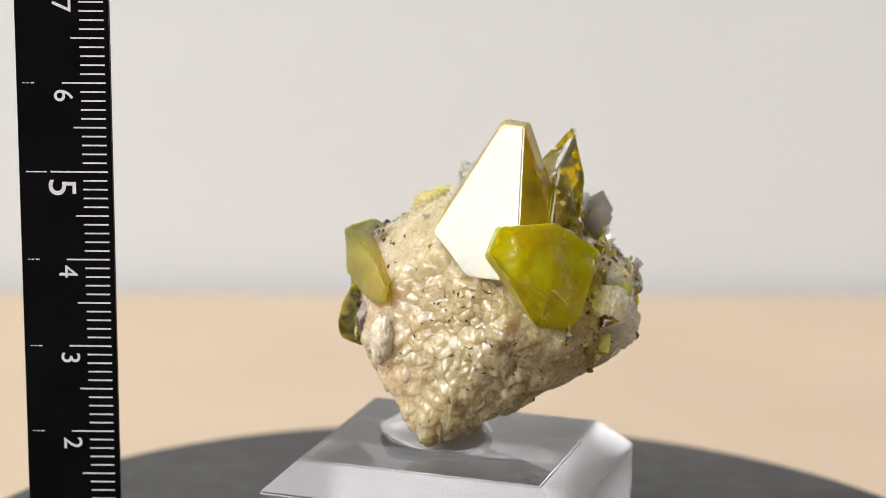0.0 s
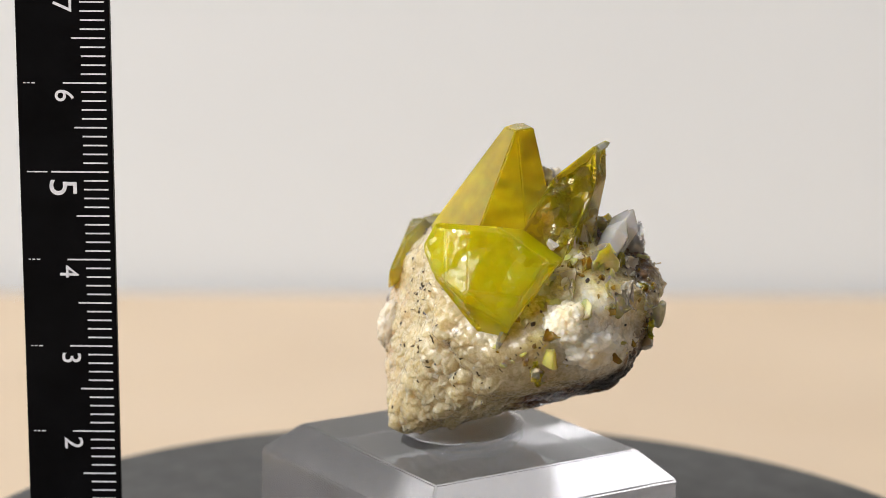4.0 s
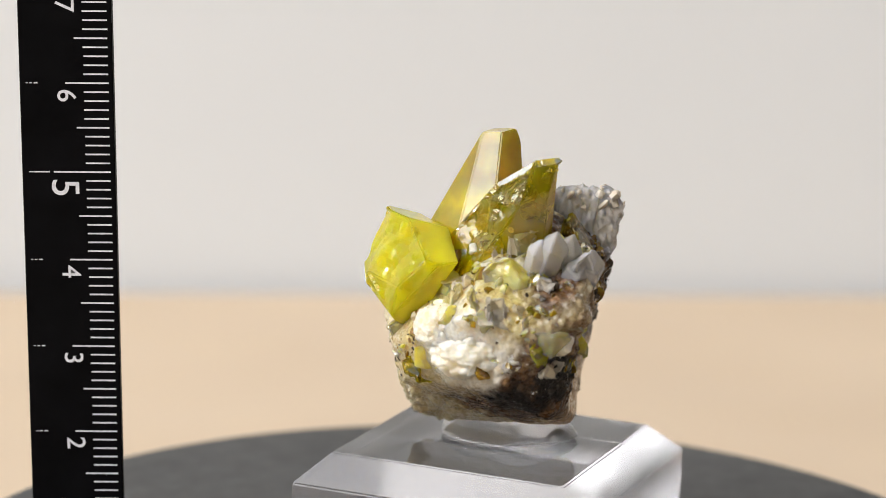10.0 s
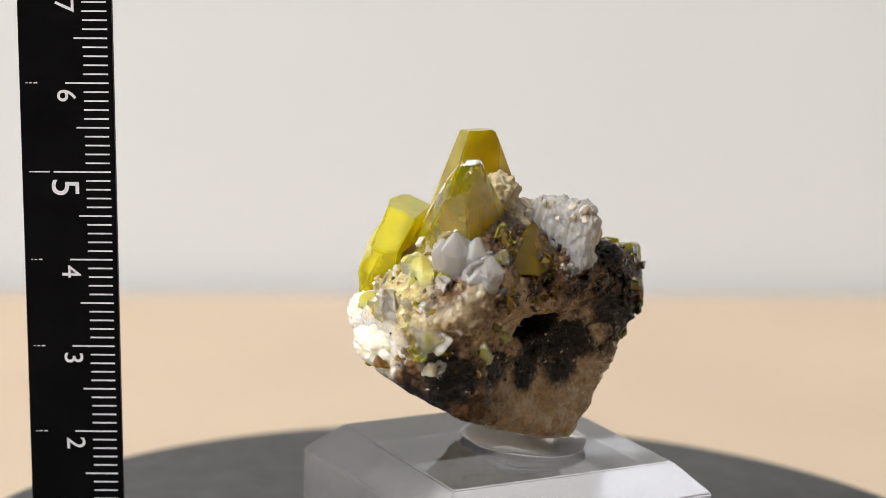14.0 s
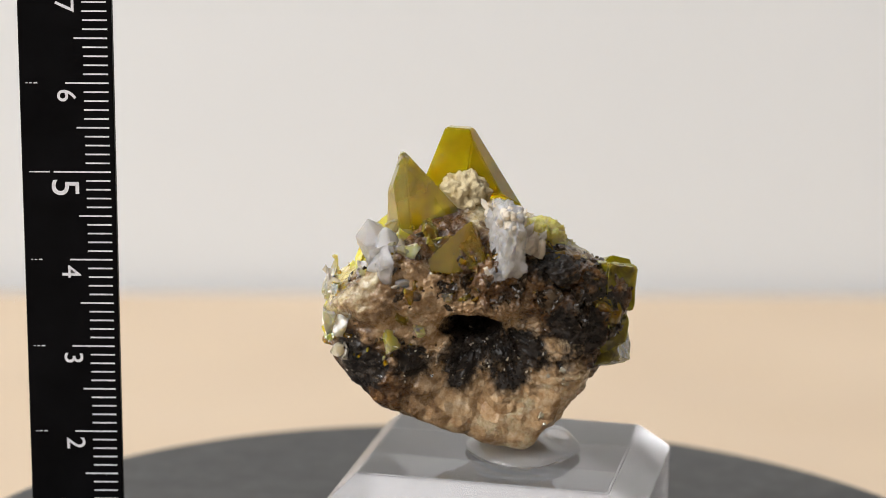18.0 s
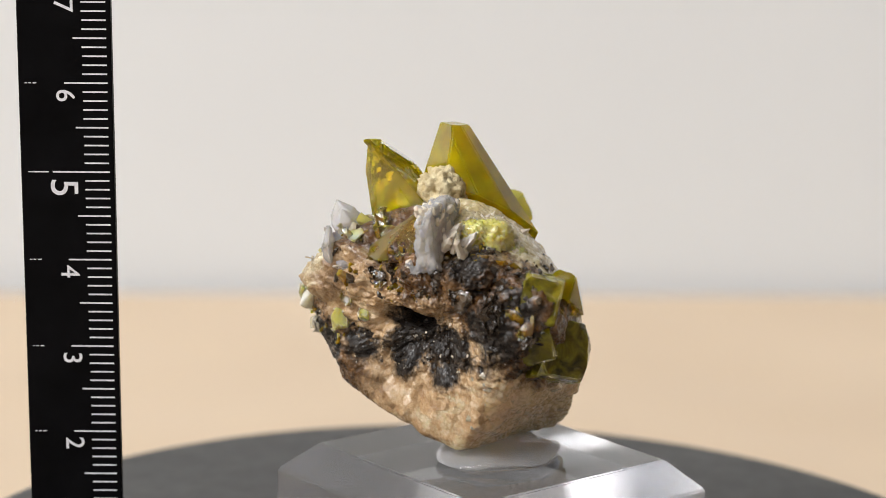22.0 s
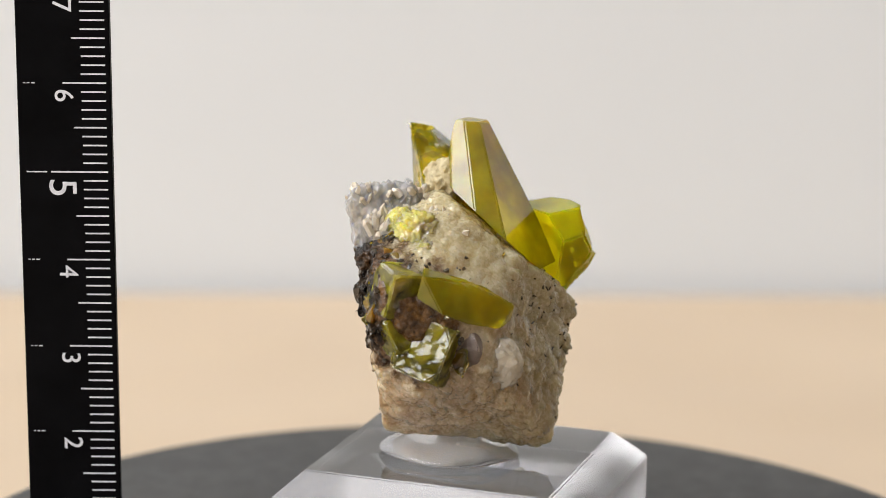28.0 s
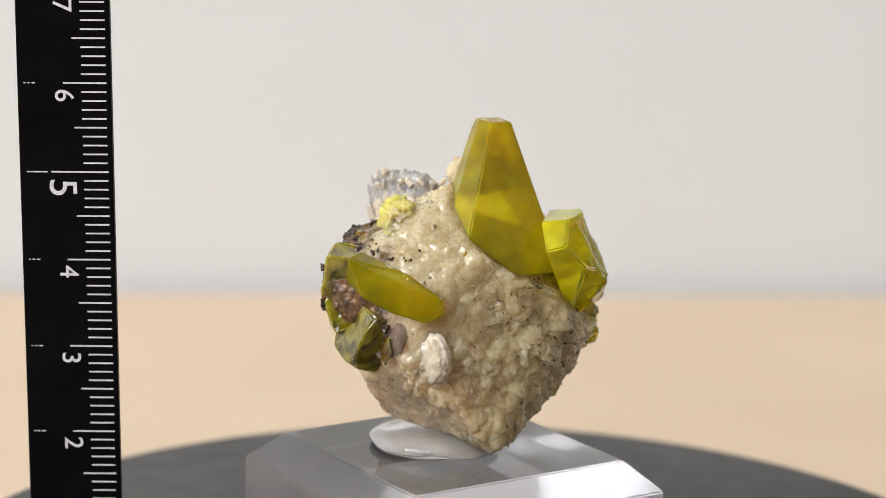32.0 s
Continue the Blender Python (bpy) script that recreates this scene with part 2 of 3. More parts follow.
# ---- building helpers ----
def mesh_from(bm, name, mat, smooth=False):
    me = bpy.data.meshes.new(name)
    bm.normal_update()
    bm.to_mesh(me)
    bm.free()
    me.materials.append(mat)
    for p in me.polygons:
        p.use_smooth = smooth
    return me


def part(name, bm, mat, parent, label="", smooth=False):
    ob = new(name, mesh_from(bm, name, mat, smooth))
    ob.parent = parent
    if label:
        ob["label"] = label
    return ob


def box_bm(lo, hi, bevel=0.0, seg=2):
    bm = bmesh.new()
    bmesh.ops.create_cube(bm, size=1)
    for v in bm.verts:
        v.co = Vector([(lo[i] + hi[i]) / 2 + v.co[i] * (hi[i] - lo[i]) for i in range(3)])
    if bevel:
        bmesh.ops.bevel(bm, geom=bm.edges[:], offset=bevel, segments=seg, affect="EDGES")
    return bm


def normal_of(az, el):
    a, e = radians(az), radians(el)
    return np.array((math.cos(a) * math.cos(e), math.sin(a) * math.cos(e), math.sin(e)))


def solid(faces):
    """Corners of the convex solid bounded by faces (azimuth, elevation, distance)."""
    n = np.array([normal_of(a, e) for a, e, _ in faces])
    h = np.array([d for _, _, d in faces])
    out = []
    k = len(faces)
    for i in range(k):
        for j in range(i):
            for l in range(j):
                m = n[[i, j, l]]
                if abs(np.linalg.det(m)) < 1e-3:
                    continue
                p = np.linalg.solve(m, h[[i, j, l]])
                if np.all(n @ p <= h + 1e-6):
                    out.append(p)
    return out


def place(p):
    """Specimen coordinates in cm to its own metres."""
    return Vector((p[0], p[1], p[2] - KEEL_Z)) * CM


def crystal_bm(points, bevel=0.012, rough=0.0, seed=0, step=0.0, chips=()):
    """A faceted crystal: the hull of its corners, edges slightly worn. rough: unevenness in cm of its broken faces,
    which are those that look towards one of chips (azimuth, elevation), or all; step: the size of the broken facets."""
    bm = bmesh.new()
    for p in points:
        bm.verts.new(place(p))
    bmesh.ops.remove_doubles(bm, verts=bm.verts[:], dist=0.00012)
    hull = bmesh.ops.convex_hull(bm, input=bm.verts[:])
    bmesh.ops.delete(bm, geom=[g for g in hull["geom_interior"] if isinstance(g, bmesh.types.BMVert)], context="VERTS")
    bmesh.ops.dissolve_limit(bm, angle_limit=radians(3), verts=bm.verts[:], edges=bm.edges[:])
    if bevel:
        bmesh.ops.bevel(bm, geom=bm.edges[:], offset=bevel * CM, segments=2, affect="EDGES")
    if step:
        bmesh.ops.triangulate(bm, faces=bm.faces[:])
        for _ in range(5):
            long = [e for e in bm.edges if e.calc_length() > step * CM]
            if long:
                bmesh.ops.subdivide_edges(bm, edges=long, cuts=1)
                bmesh.ops.triangulate(bm, faces=bm.faces[:])
        bm.normal_update()
        off = Vector((seed * 3.7, seed * 1.3, 0))
        dirs = [Vector(normal_of(a, e)) for a, e in chips]
        for v in bm.verts:
            w = 1.0 if not dirs else max(0.0, min(1.0, (max(v.normal.dot(d) for d in dirs) - 0.8) / 0.12))
            q = v.co / CM * 3.0 + off
            f = noise.voronoi(q * 1.1)[0]
            v.co += v.normal * min(0.0, 0.9 * noise.noise(q) + 1.3 * (0.4 - f[0]) + 0.35 * noise.noise(q * 4.1) - 0.5) * w * rough * CM
    bmesh.ops.recalc_face_normals(bm, faces=bm.faces[:])
    return bm


def shard_points(c, size, seed, count=10):
    """Corners of an irregular broken chip."""
    r2 = random.Random(seed)
    m = Euler([r2.uniform(0, 6.28) for _ in range(3)]).to_matrix()
    pts = []
    for _ in range(count):
        d = Vector((r2.gauss(0, 1), r2.gauss(0, 1), r2.gauss(0, 1))).normalized()
        pts.append(Vector(c) + m @ Vector((d.x * size[0], d.y * size[1], d.z * size[2])))
    return pts


def gem_points(c, size, rot=(0, 0, 0), seed=0, cut=0.25, taper=0.0):
    """Corners of a block-shaped crystal, its corners cut off unevenly."""
    rnd = random.Random(seed)
    m = Euler([radians(a) for a in rot]).to_matrix()
    pts = []
    for sx in (-1, 1):
        for sy in (-1, 1):
            for sz in (-1, 1):
                for ax in range(3):
                    f = [1.0, 1.0, 1.0]
                    f[ax] = 1 - cut * rnd.uniform(0.5, 1.6)
                    k = 1 - taper * (sz * f[2] + 1) / 2
                    pts.append(Vector(c) + m @ Vector((sx * f[0] * size[0] * k, sy * f[1] * size[1] * k, sz * f[2] * size[2])))
    return pts


def prism_points(base, tip, r, seed=0, sides=6, point=0.35, flat=1.0):
    """Corners of a six-sided quartz prism with a pointed end."""
    rnd = random.Random(seed)
    base, tip = Vector(base), Vector(tip)
    ax = tip - base
    q = ax.to_track_quat("Z", "X").to_matrix()
    pts = []
    turn = rnd.uniform(0, 1)
    off = Vector((rnd.uniform(-0.3, 0.3) * r, rnd.uniform(-0.3, 0.3) * r, 0))
    for k in range(sides):
        a = (k + turn) * 2 * math.pi / sides
        rim = Vector((math.cos(a) * r, math.sin(a) * r * flat, 0)) * rnd.uniform(0.85, 1.1)
        pts.append(base + q @ rim)
        pts.append(base + ax * (1 - point * rnd.uniform(0.7, 1.2)) + q @ (rim * 0.95))
    pts += [tip + q @ off, tip + q @ (off * 0.2 + Vector((0.12 * r, 0.05 * r, 0)))]
    return pts


def crowd(name, mat, parent, label, spots):
    """Many tiny crystals joined into one mesh: spots are lists of corners."""
    verts, faces = [], []
    for pts in spots:
        bm = bmesh.new()
        for p in pts:
            bm.verts.new(place(p))
        bmesh.ops.convex_hull(bm, input=bm.verts[:])
        bmesh.ops.delete(bm, geom=[v for v in bm.verts if not v.link_faces], context="VERTS")
        bmesh.ops.recalc_face_normals(bm, faces=bm.faces[:])
        bm.verts.index_update()
        base = len(verts)
        verts += [v.co.copy() for v in bm.verts]
        faces += [[base + v.index for v in f.verts] for f in bm.faces]
        bm.free()
    me = bpy.data.meshes.new(name)
    me.from_pydata(verts, [], faces)
    me.materials.append(mat)
    ob = new(name, me)
    ob.parent = parent
    return tagged(ob, label=label, kind="stuff")


# ---- room ----
ROOM_TURN = radians(6.4)


def room():
    def slab(name, lo, hi, mat, label, cat):
        ob = tagged(new(name, mesh_from(box_bm(lo, hi), name, mat)), label=label, category=cat, kind="structure")
        ob.rotation_euler.z = ROOM_TURN
        return ob
    slab("wall_back", (-2.2, 0.253, -0.75), (2.2, 0.353, 1.75), WALL_PAINT, "plain pale grey painted wall behind the table", "wall")
    # three unseen walls, added dark to keep sky and bounce off the specimen
    slab("unseen_wall_right", (2.2, -2.6, -0.75), (2.3, 0.353, 1.75), WALL_DIM, "unseen dull beige side wall, added to cut reflections and fill light", "wall")
    slab("unseen_wall_front", (-2.2, -2.7, -0.75), (2.2, -2.6, 1.75), WALL_DIM, "unseen dull beige wall facing the table, added to cut reflections", "wall")
    slab("unseen_wall_left", (-2.3, -2.7, -0.75), (-2.2, 0.353, 1.75), WALL_DIM, "unseen dull beige side wall, added to cut reflections and fill light", "wall")
    slab("ceiling", (-0.7, -2.7, 1.75), (2.3, 0.40, 1.85), WALL_PAINT, "plain white ceiling", "ceiling")
    slab("floor", (-2.3, -2.7, -0.80), (2.3, 0.40, -0.75), FLOOR_MAT, "brown wooden floor", "floor")
    bm = box_bm((-0.8, -0.62, -0.035), (0.8, 0.251, 0.0), 0.003)
    table = tagged(new("table"), "light tan wooden table with a plain matt top", "table")
    table.location, table.rotation_euler.z = (0, 0, -0.75), ROOM_TURN
    bm.transform(Matrix.Translation((0, 0, 0.75)))
    part("tabletop", bm, TABLE_WOOD, table)
    for x in (-0.74, 0.74):
        for y in (-0.56, 0.19):
            part("leg", box_bm((x - 0.03, y - 0.03, 0.0), (x + 0.03, y + 0.03, 0.715), 0.003), TABLE_WOOD, table)


room()


# ---- turntable ----
def lathe(profile, n=128):
    bm = bmesh.new()
    rings = []
    for r, z in profile:
        rings.append([bm.verts.new((r * math.cos(2 * math.pi * k / n), r * math.sin(2 * math.pi * k / n), z)) for k in range(n)])
    for a, b in zip(rings, rings[1:]):
        for k in range(n):
            bm.faces.new((a[k], a[(k + 1) % n], b[(k + 1) % n], b[k]))
    bm.faces.new(list(reversed(rings[0])))
    bm.faces.new(rings[-1])
    return bm


def make_turntable():
    root = tagged(new("turntable"), "round dark grey plastic display turntable on a table", "turntable")
    root.location = (0, 0, 0)
    base = lathe([(0.050, 0.0), (0.056, 0.001), (0.057, 0.014), (0.053, 0.017)])
    part("base", base, DISC_GREY, root, smooth=False)
    top = AIM_Z + DISC_Z * CM
    disc = lathe([(0.055, 0.0172), (0.0633, 0.0172), (0.0648, 0.0185), (0.0650, top - 0.0015), (0.0645, top - 0.0004), (0.0632, top)])
    return root, part("disc", disc, DISC_GREY, root, "dark grey matt rotating disc")


turntable, disc = make_turntable()


# ---- acrylic block ----
def make_block():
    """A square block with a broad sloping edge round its top, off the turning axis."""
    root = tagged(new("acrylic_block"), "clear square acrylic block with a sloping top edge", "display stand")
    c, turn = Vector((-0.28, 0.15, 0)), radians(-15.6)
    top, half, out, drop = BLOCK_Z - DISC_Z, 1.40, 0.34, 0.33
    bm = bmesh.new()
    rings = []
    for h, z in ((half + out, 0.0), (half + out, top - drop), (half, top)):
        ring = []
        for sx, sy in ((-1, -1), (1, -1), (1, 1), (-1, 1)):
            v = Matrix.Rotation(turn, 3, "Z") @ Vector((sx * h, sy * h, 0))
            ring.append(bm.verts.new((v + c + Vector((0, 0, z))) * CM))
        rings.append(ring)
    for a, b in zip(rings, rings[1:]):
        for k in range(4):
            bm.faces.new((a[k], a[(k + 1) % 4], b[(k + 1) % 4], b[k]))
    bm.faces.new(list(reversed(rings[0])))
    bm.faces.new(rings[-1])
    bmesh.ops.bevel(bm, geom=bm.edges[:], offset=0.018 * CM, segments=2, affect="EDGES")
    ob = part("block", bm, ACRYLIC, root)
    ob.data.materials.append(ACRYLIC_SAWN)
    for p in ob.data.polygons:
        p.material_index = 0 if p.normal.z > 0.95 or p.normal.z < -0.5 else 1
    return root


block = make_block()
block.location = (0, 0, AIM_Z + DISC_Z * CM + 0.0002)


def make_putty():
    bm = bmesh.new()
    bmesh.ops.create_uvsphere(bm, u_segments=64, v_segments=40, radius=1)
    for v in bm.verts:
        n = 1 + 0.14 * noise.noise(v.co * 1.4)
        x, y, z = v.co
        rim = 1 + 0.10 * (1 - abs(z))
        v.co = Vector((x * 0.60 * n * rim, y * 0.70 * n * rim, max(-0.12, z) * (0.22 + 0.12 * noise.noise(Vector((x, y, 0)) * 1.2 + Vector((5, 0, 0)))) + 0.05)) * CM
    for v in bm.verts:
        v.co.z = max(v.co.z, 0.0)
    return tagged(new("mounting_putty", mesh_from(bm, "putty", PUTTY, True)), "blob of clear mounting putty under the specimen", "putty")


putty = make_putty()
PUTTY_AT = Vector((-0.45, 0.28, 0)) * CM

# ---- specimen ----
specimen = tagged(new("mineral_specimen"), "yellow sulfur crystals on pale quartz and brown stone matrix", "mineral specimen")
specimen.location = (0, 0, AIM_Z + KEEL_Z * CM)

MATRIX_FACES = [(90, -8, 1.36), (-7, -3, 1.67), (1, 51, 0.82), (66, 9, 1.73), (-21, -60, 1.74), (-84, -12, 1.18), (-122, 11, 0.65), (-147,
                43, 0.54), (176, -42, 1.81), (156, 62, 0.74), (21, -73, 1.98), (-39, -13, 1.48), (149, -25, 1.82), (-36, -40, 1.74), (-165,
                4, 1.23), (180, -50, 2.32), (32, -25, 2.03), (0, 90, 0.80), (90, 51, 0.90), (-78, 51, 0.24), (-61, 42, 0.36), (-156, -41,
                2.44), (114, 15, 1.47), (-58, -64, 2.47), (32, 19, 2.07), (-74, -20, 1.47), (94, -45, 2.37)]
HEART = np.array((0.1, 0.35, -0.5))


def matrix_radius(u):
    n = np.array([normal_of(a, e) for a, e, _ in MATRIX_FACES])
    h = np.array([d for _, _, d in MATRIX_FACES]) - n @ HEART
    k = np.maximum(u @ n.T, 0) / h
    return 1 / np.power(np.sum(k ** 30, axis=1), 1 / 30)


HOLE = np.array((0.24, 1.25, -0.66)) - HEART
HOLE /= np.linalg.norm(HOLE)


def clamp(x):
    return min(1.0, max(0.0, x))


def relief(d, k):
    """The distance k from the heart in the direction d, with lumps, ledge and cavity."""
    p = Vector(HEART + d * k)
    big = noise.fractal(p * 1.3, 0.9, 2.0, 4)
    cell = noise.voronoi(p * 3.6)[0]
    fine = noise.voronoi(p * 9.0)[0]
    tiny = noise.voronoi(p * 20.0)[0]
    back = clamp((d[1] - 0.35) / 0.3)
    druse = clamp(0.3 - d[1] * 1.5) * clamp(0.6 + 0.5 * p.x - 0.4 * p.z) + clamp(-d[0] * 2 - 0.8) * clamp(-p.z * 2 - 1.6)
    druse = clamp(druse) * clamp(1.3 - 3.0 * clamp(d[0] - 0.15))
    if druse > 0:
        pt = p + Vector((noise.noise(p * 3), noise.noise(p * 3 + Vector((7, 0, 0))), noise.noise(p * 3 + Vector((0, 7, 0))))) * 0.05
        coarse = clamp(0.45 + 0.4 * p.x - 0.35 * (p.z + 0.6))
        for scale, steep, peak in ((4.3, 0.55 * coarse, 0.35), (9.5, 0.75, 0.30)):
            gaps, seeds = noise.voronoi(pt * scale)
            lean = noise.noise_vector(Vector(seeds[0]) * 13.7)
            k += druse * (steep * lean.dot(pt * scale - Vector(seeds[0])) + peak * (0.4 - gaps[0])) / scale * 1.05
        k += druse * 0.02
    k += 0.06 * clamp((d[0] - 0.4) * 3)
    low = 0.3 + 0.7 * clamp((p.z + 2.0) / 0.9)
    soft = (0.55 + 0.45 * clamp((d[1] + 0.2) / 0.4)) * low
    k += 0.045 * big + 0.11 * (0.4 + 0.6 * back) * (0.18 - cell[0] ** 2) + soft * soft * (0.045 * (0.38 - fine[0]) + 0.018 * (0.38 - tiny[0]))
    k += back * low * 0.06 * noise.fractal(p * 4.0, 0.5, 2.0, 5)
    ledge = clamp((-0.42 - p.z + 0.12 * noise.noise(p * 2)) / 0.2) * clamp((p.z + 2.1) / 0.5)
    k -= 0.19 * back * ledge * clamp((p.x + 1.0) / 0.6)
    x, z = (d - HOLE)[0] * 0.95, (d - HOLE)[2] * 1.75
    w = math.hypot(x, z) + 0.06 * noise.noise(p * 4)
    if d @ HOLE > 0.5 and w < 0.40:
        k = max(0.15, k - 0.85 * clamp((0.40 - w) / 0.09))
    return k


def surface(u):
    """The place on the matrix in the direction u from its heart, and the outward normal of the face there."""
    u = np.array(u, float)
    u /= np.linalg.norm(u)
    e = 0.03
    t1 = np.cross(u, (0.3, 0.5, 0.8))
    t1 /= np.linalg.norm(t1)
    t2 = np.cross(u, t1)
    d = np.array([u, u + e * t1, u + e * t2])
    d /= np.linalg.norm(d, axis=1)[:, None]
    k = matrix_radius(d)
    p = HEART + d * k[:, None]
    n = np.cross(p[1] - p[0], p[2] - p[0])
    n /= np.linalg.norm(n)
    if n @ u < 0:
        n = -n
    return HEART + u * relief(u, k[0]), n


def make_matrix():
    bm = bmesh.new()
    bmesh.ops.create_icosphere(bm, subdivisions=8, radius=1)
    u = np.array([v.co for v in bm.verts])
    u /= np.linalg.norm(u, axis=1)[:, None]
    for v, d, k in zip(bm.verts, u, matrix_radius(u)):
        v.co = place(HEART + d * relief(d, k))
    return part("matrix", bm, STONE, specimen, "tan and cream stone matrix with a black band and a cavity", True)


make_matrix()

BIG_FACES = [(102, -48, -0.26), (-112, 27, 0.51), (-45, 20, 0.76), (61, 8, 0.63), (-175, 33, 0.62), (-18, 20, 0.86), (127, -12, 0.36), (148,
             24, 0.58), (-95, 86, 1.41), (103, 4, 0.44), (0, -90, 0.18)]
POINTED_FACES = [(-135, 34, -0.08), (0, -90, 0.35), (107, -2, 0.54), (13, -10, 1.07), (-38, 21, 0.81), (-165, 44, 0.04), (-177, -2, 0.10),
                 (-90, 0, 0.53), (64, -7, 1.09), (3, 14, 1.31), (153, 37, 0.40)]
BLOCKY_FACES = [(123, -16, -0.76), (-44, 25, 1.19), (-3, -14, 1.25), (117, 77, 0.24), (-156, -35, 0.23), (-76, -42, 1.21), (17, 58, 0.69),
                (-68, 24, 1.22), (28, -34, 0.79), (-47, -3, 1.41), (-112, -37, 0.87), (-178, 24, 0.07), (-89, -16, 1.27), (-95, 17, 1.15)]
part("large_crystal", crystal_bm(solid(BIG_FACES), 0.015), SULFUR_BIG, specimen, "large glassy yellow sulfur crystal with flat faces")
part("pointed_crystal", crystal_bm(solid(POINTED_FACES), 0.014, 0.06, 2, 0.05, ((-133, 36), (-41, 17), (-171, 43))), SULFUR_DARK, specimen, "olive yellow pointed sulfur crystal with a chipped side")
part("blocky_crystal", crystal_bm(solid(BLOCKY_FACES), 0.016, 0.035, 5, 0.06, ((-2, -14), (-50, 4), (-51, 28), (-120, -16), (-90, -2))), SULFUR_LEMON, specimen, "bright lemon yellow blocky sulfur crystal")


def sample(rnd, count, test):
    """Random places on the matrix with their normals, where test(place, normal) holds."""
    out = []
    while len(out) < count:
        u = np.array((rnd.gauss(0, 1), rnd.gauss(0, 1), rnd.gauss(0, 1)))
        p, n = surface(u)
        if test(p, n):
            out.append((p, n))
    return out


def cluster(name, mat, label, stems, rough=0.0, step=0.0):
    """A thing's part made of a few crystals, each a part of its own under it."""
    first = None
    for k, pts in enumerate(stems):
        ob = part(name if first is None else "crystal", crystal_bm(pts, 0.008, rough, k, step), mat, first or specimen, label if first is None else "")
        first = first or ob
    return first


# white quartz prisms beside the pointed crystal
cluster("quartz_crystal", QUARTZ_GREY, "pale grey translucent quartz crystal", [
    prism_points((1.06, 0.74, -0.15), (1.38, 1.00, 0.52), 0.20, 1, 6, 0.25),
    prism_points((0.98, 0.90, -0.10), (1.23, 1.12, 0.46), 0.17, 2, 6, 0.25),
    prism_points((1.13, 0.66, -0.15), (1.40, 0.80, 0.44), 0.16, 3, 6, 0.25),
    prism_points((1.10, 0.95, -0.25), (1.26, 1.24, 0.20), 0.18, 4, 6, 0.2)])

# translucent slab of ribbed crystals standing across the ridge
rnd = random.Random(11)
slab_top = []
for k in range(60):
    f = rnd.uniform(-0.40, 0.38)
    p = Vector((-0.13 - 0.2 * f + rnd.uniform(-0.09, 0.09), 1.12 + f, 0.60 + rnd.uniform(-0.10, 0.05)))
    slab_top.append(prism_points(p, p + Vector((rnd.uniform(-0.10, 0.10), rnd.uniform(-0.06, 0.12), rnd.uniform(0.06, 0.14))), rnd.uniform(0.02, 0.055), 40 + k, 6, 0.3))


def make_slab():
    """An upright plate with uneven upright ribs and a ragged top."""
    bm = bmesh.new()
    bmesh.ops.create_icosphere(bm, subdivisions=6, radius=1)
    for v in bm.verts:
        x, y, z = v.co
        k = (abs(x) ** 5 + abs(y) ** 5 + abs(z) ** 5) ** -0.2
        p = Vector((x * k * 0.13, y * k * 0.42, z * k * 0.40))
        rib = noise.voronoi(Vector((p.x * 6, p.y * 12 + 1.2 * noise.noise(p * 9), p.z * 5)))[0]
        grain = noise.fractal(Vector((p.x * 7, p.y * 16, p.z * 5)), 0.7, 2.0, 4)
        out = Vector((x, y * 0.5, z * 0.5)).normalized()
        p += out * (0.06 * (0.3 - rib[0]) + 0.045 * grain)
        p.y *= 1 - 0.30 * max(0.0, -p.z / 0.4)
        p.x *= 1 - 0.35 * p.z
        v.co = place(Vector((-0.13, 1.12 - 0.20 * min(0.0, p.z + 0.1), 0.36)) + Matrix.Rotation(radians(12), 3, "Z") @ p)
    return part("ribbed_slab", bm, QUARTZ_GREY, specimen, "grey white translucent slab of ribbed crystals", True)


slab = make_slab()
crowd("slab_crystal", QUARTZ_TUFT, slab, "small white crystals on top of the slab", slab_top)

# small points along the upper ridge
ridge = []
for k in range(110):
    f = rnd.random()
    p = Vector((-0.20 - 0.35 * rnd.random(), 1.25 - 1.0 * f, 0.30 + 0.12 * rnd.random()))
    p.z -= 0.55 * (-0.2 - p.x)
    ridge.append(prism_points(p, p + Vector((rnd.uniform(-0.20, 0.10), rnd.uniform(-0.14, 0.14), rnd.uniform(0.08, 0.24))), rnd.uniform(0.03, 0.065), 70 + k, 6, 0.3))
crowd("ridge_quartz", QUARTZ_TUFT, specimen, "row of clear quartz points on the ridge", ridge)

# glassy yellow blade, sandy lump, knob
part("yellow_blade", crystal_bm([(0.25, 1.02, 0.54), (0.20, 0.96, 0.50), (0.84, 1.22, 0.05), (0.80, 0.95, 0.0), (0.08, 1.32, 0.10), (0.0, 1.0, 0.0), (0.50, 1.38, 0.02)], 0.01),
     SULFUR_BLADE, specimen, "small amber yellow sulfur blade with a glassy face")


def lump(name, c, size, mat, label, seed, rough=0.25, scale=2.5, sub=5):
    bm = bmesh.new()
    bmesh.ops.create_icosphere(bm, subdivisions=sub, radius=1)
    off = Vector((seed, seed * 0.7, 0))
    for v in bm.verts:
        q = v.co * scale + off
        cell = noise.voronoi(q * 1.5)[0]
        v.co *= 1 + rough * (noise.fractal(q, 0.8, 2.0, 4) * 0.8 + 1.0 * (0.2 - cell[0] ** 2))
        v.co = place(Vector(c) + Vector((v.co.x * size[0], v.co.y * size[1], v.co.z * size[2])))
    return part(name, bm, mat, specimen, label, True)


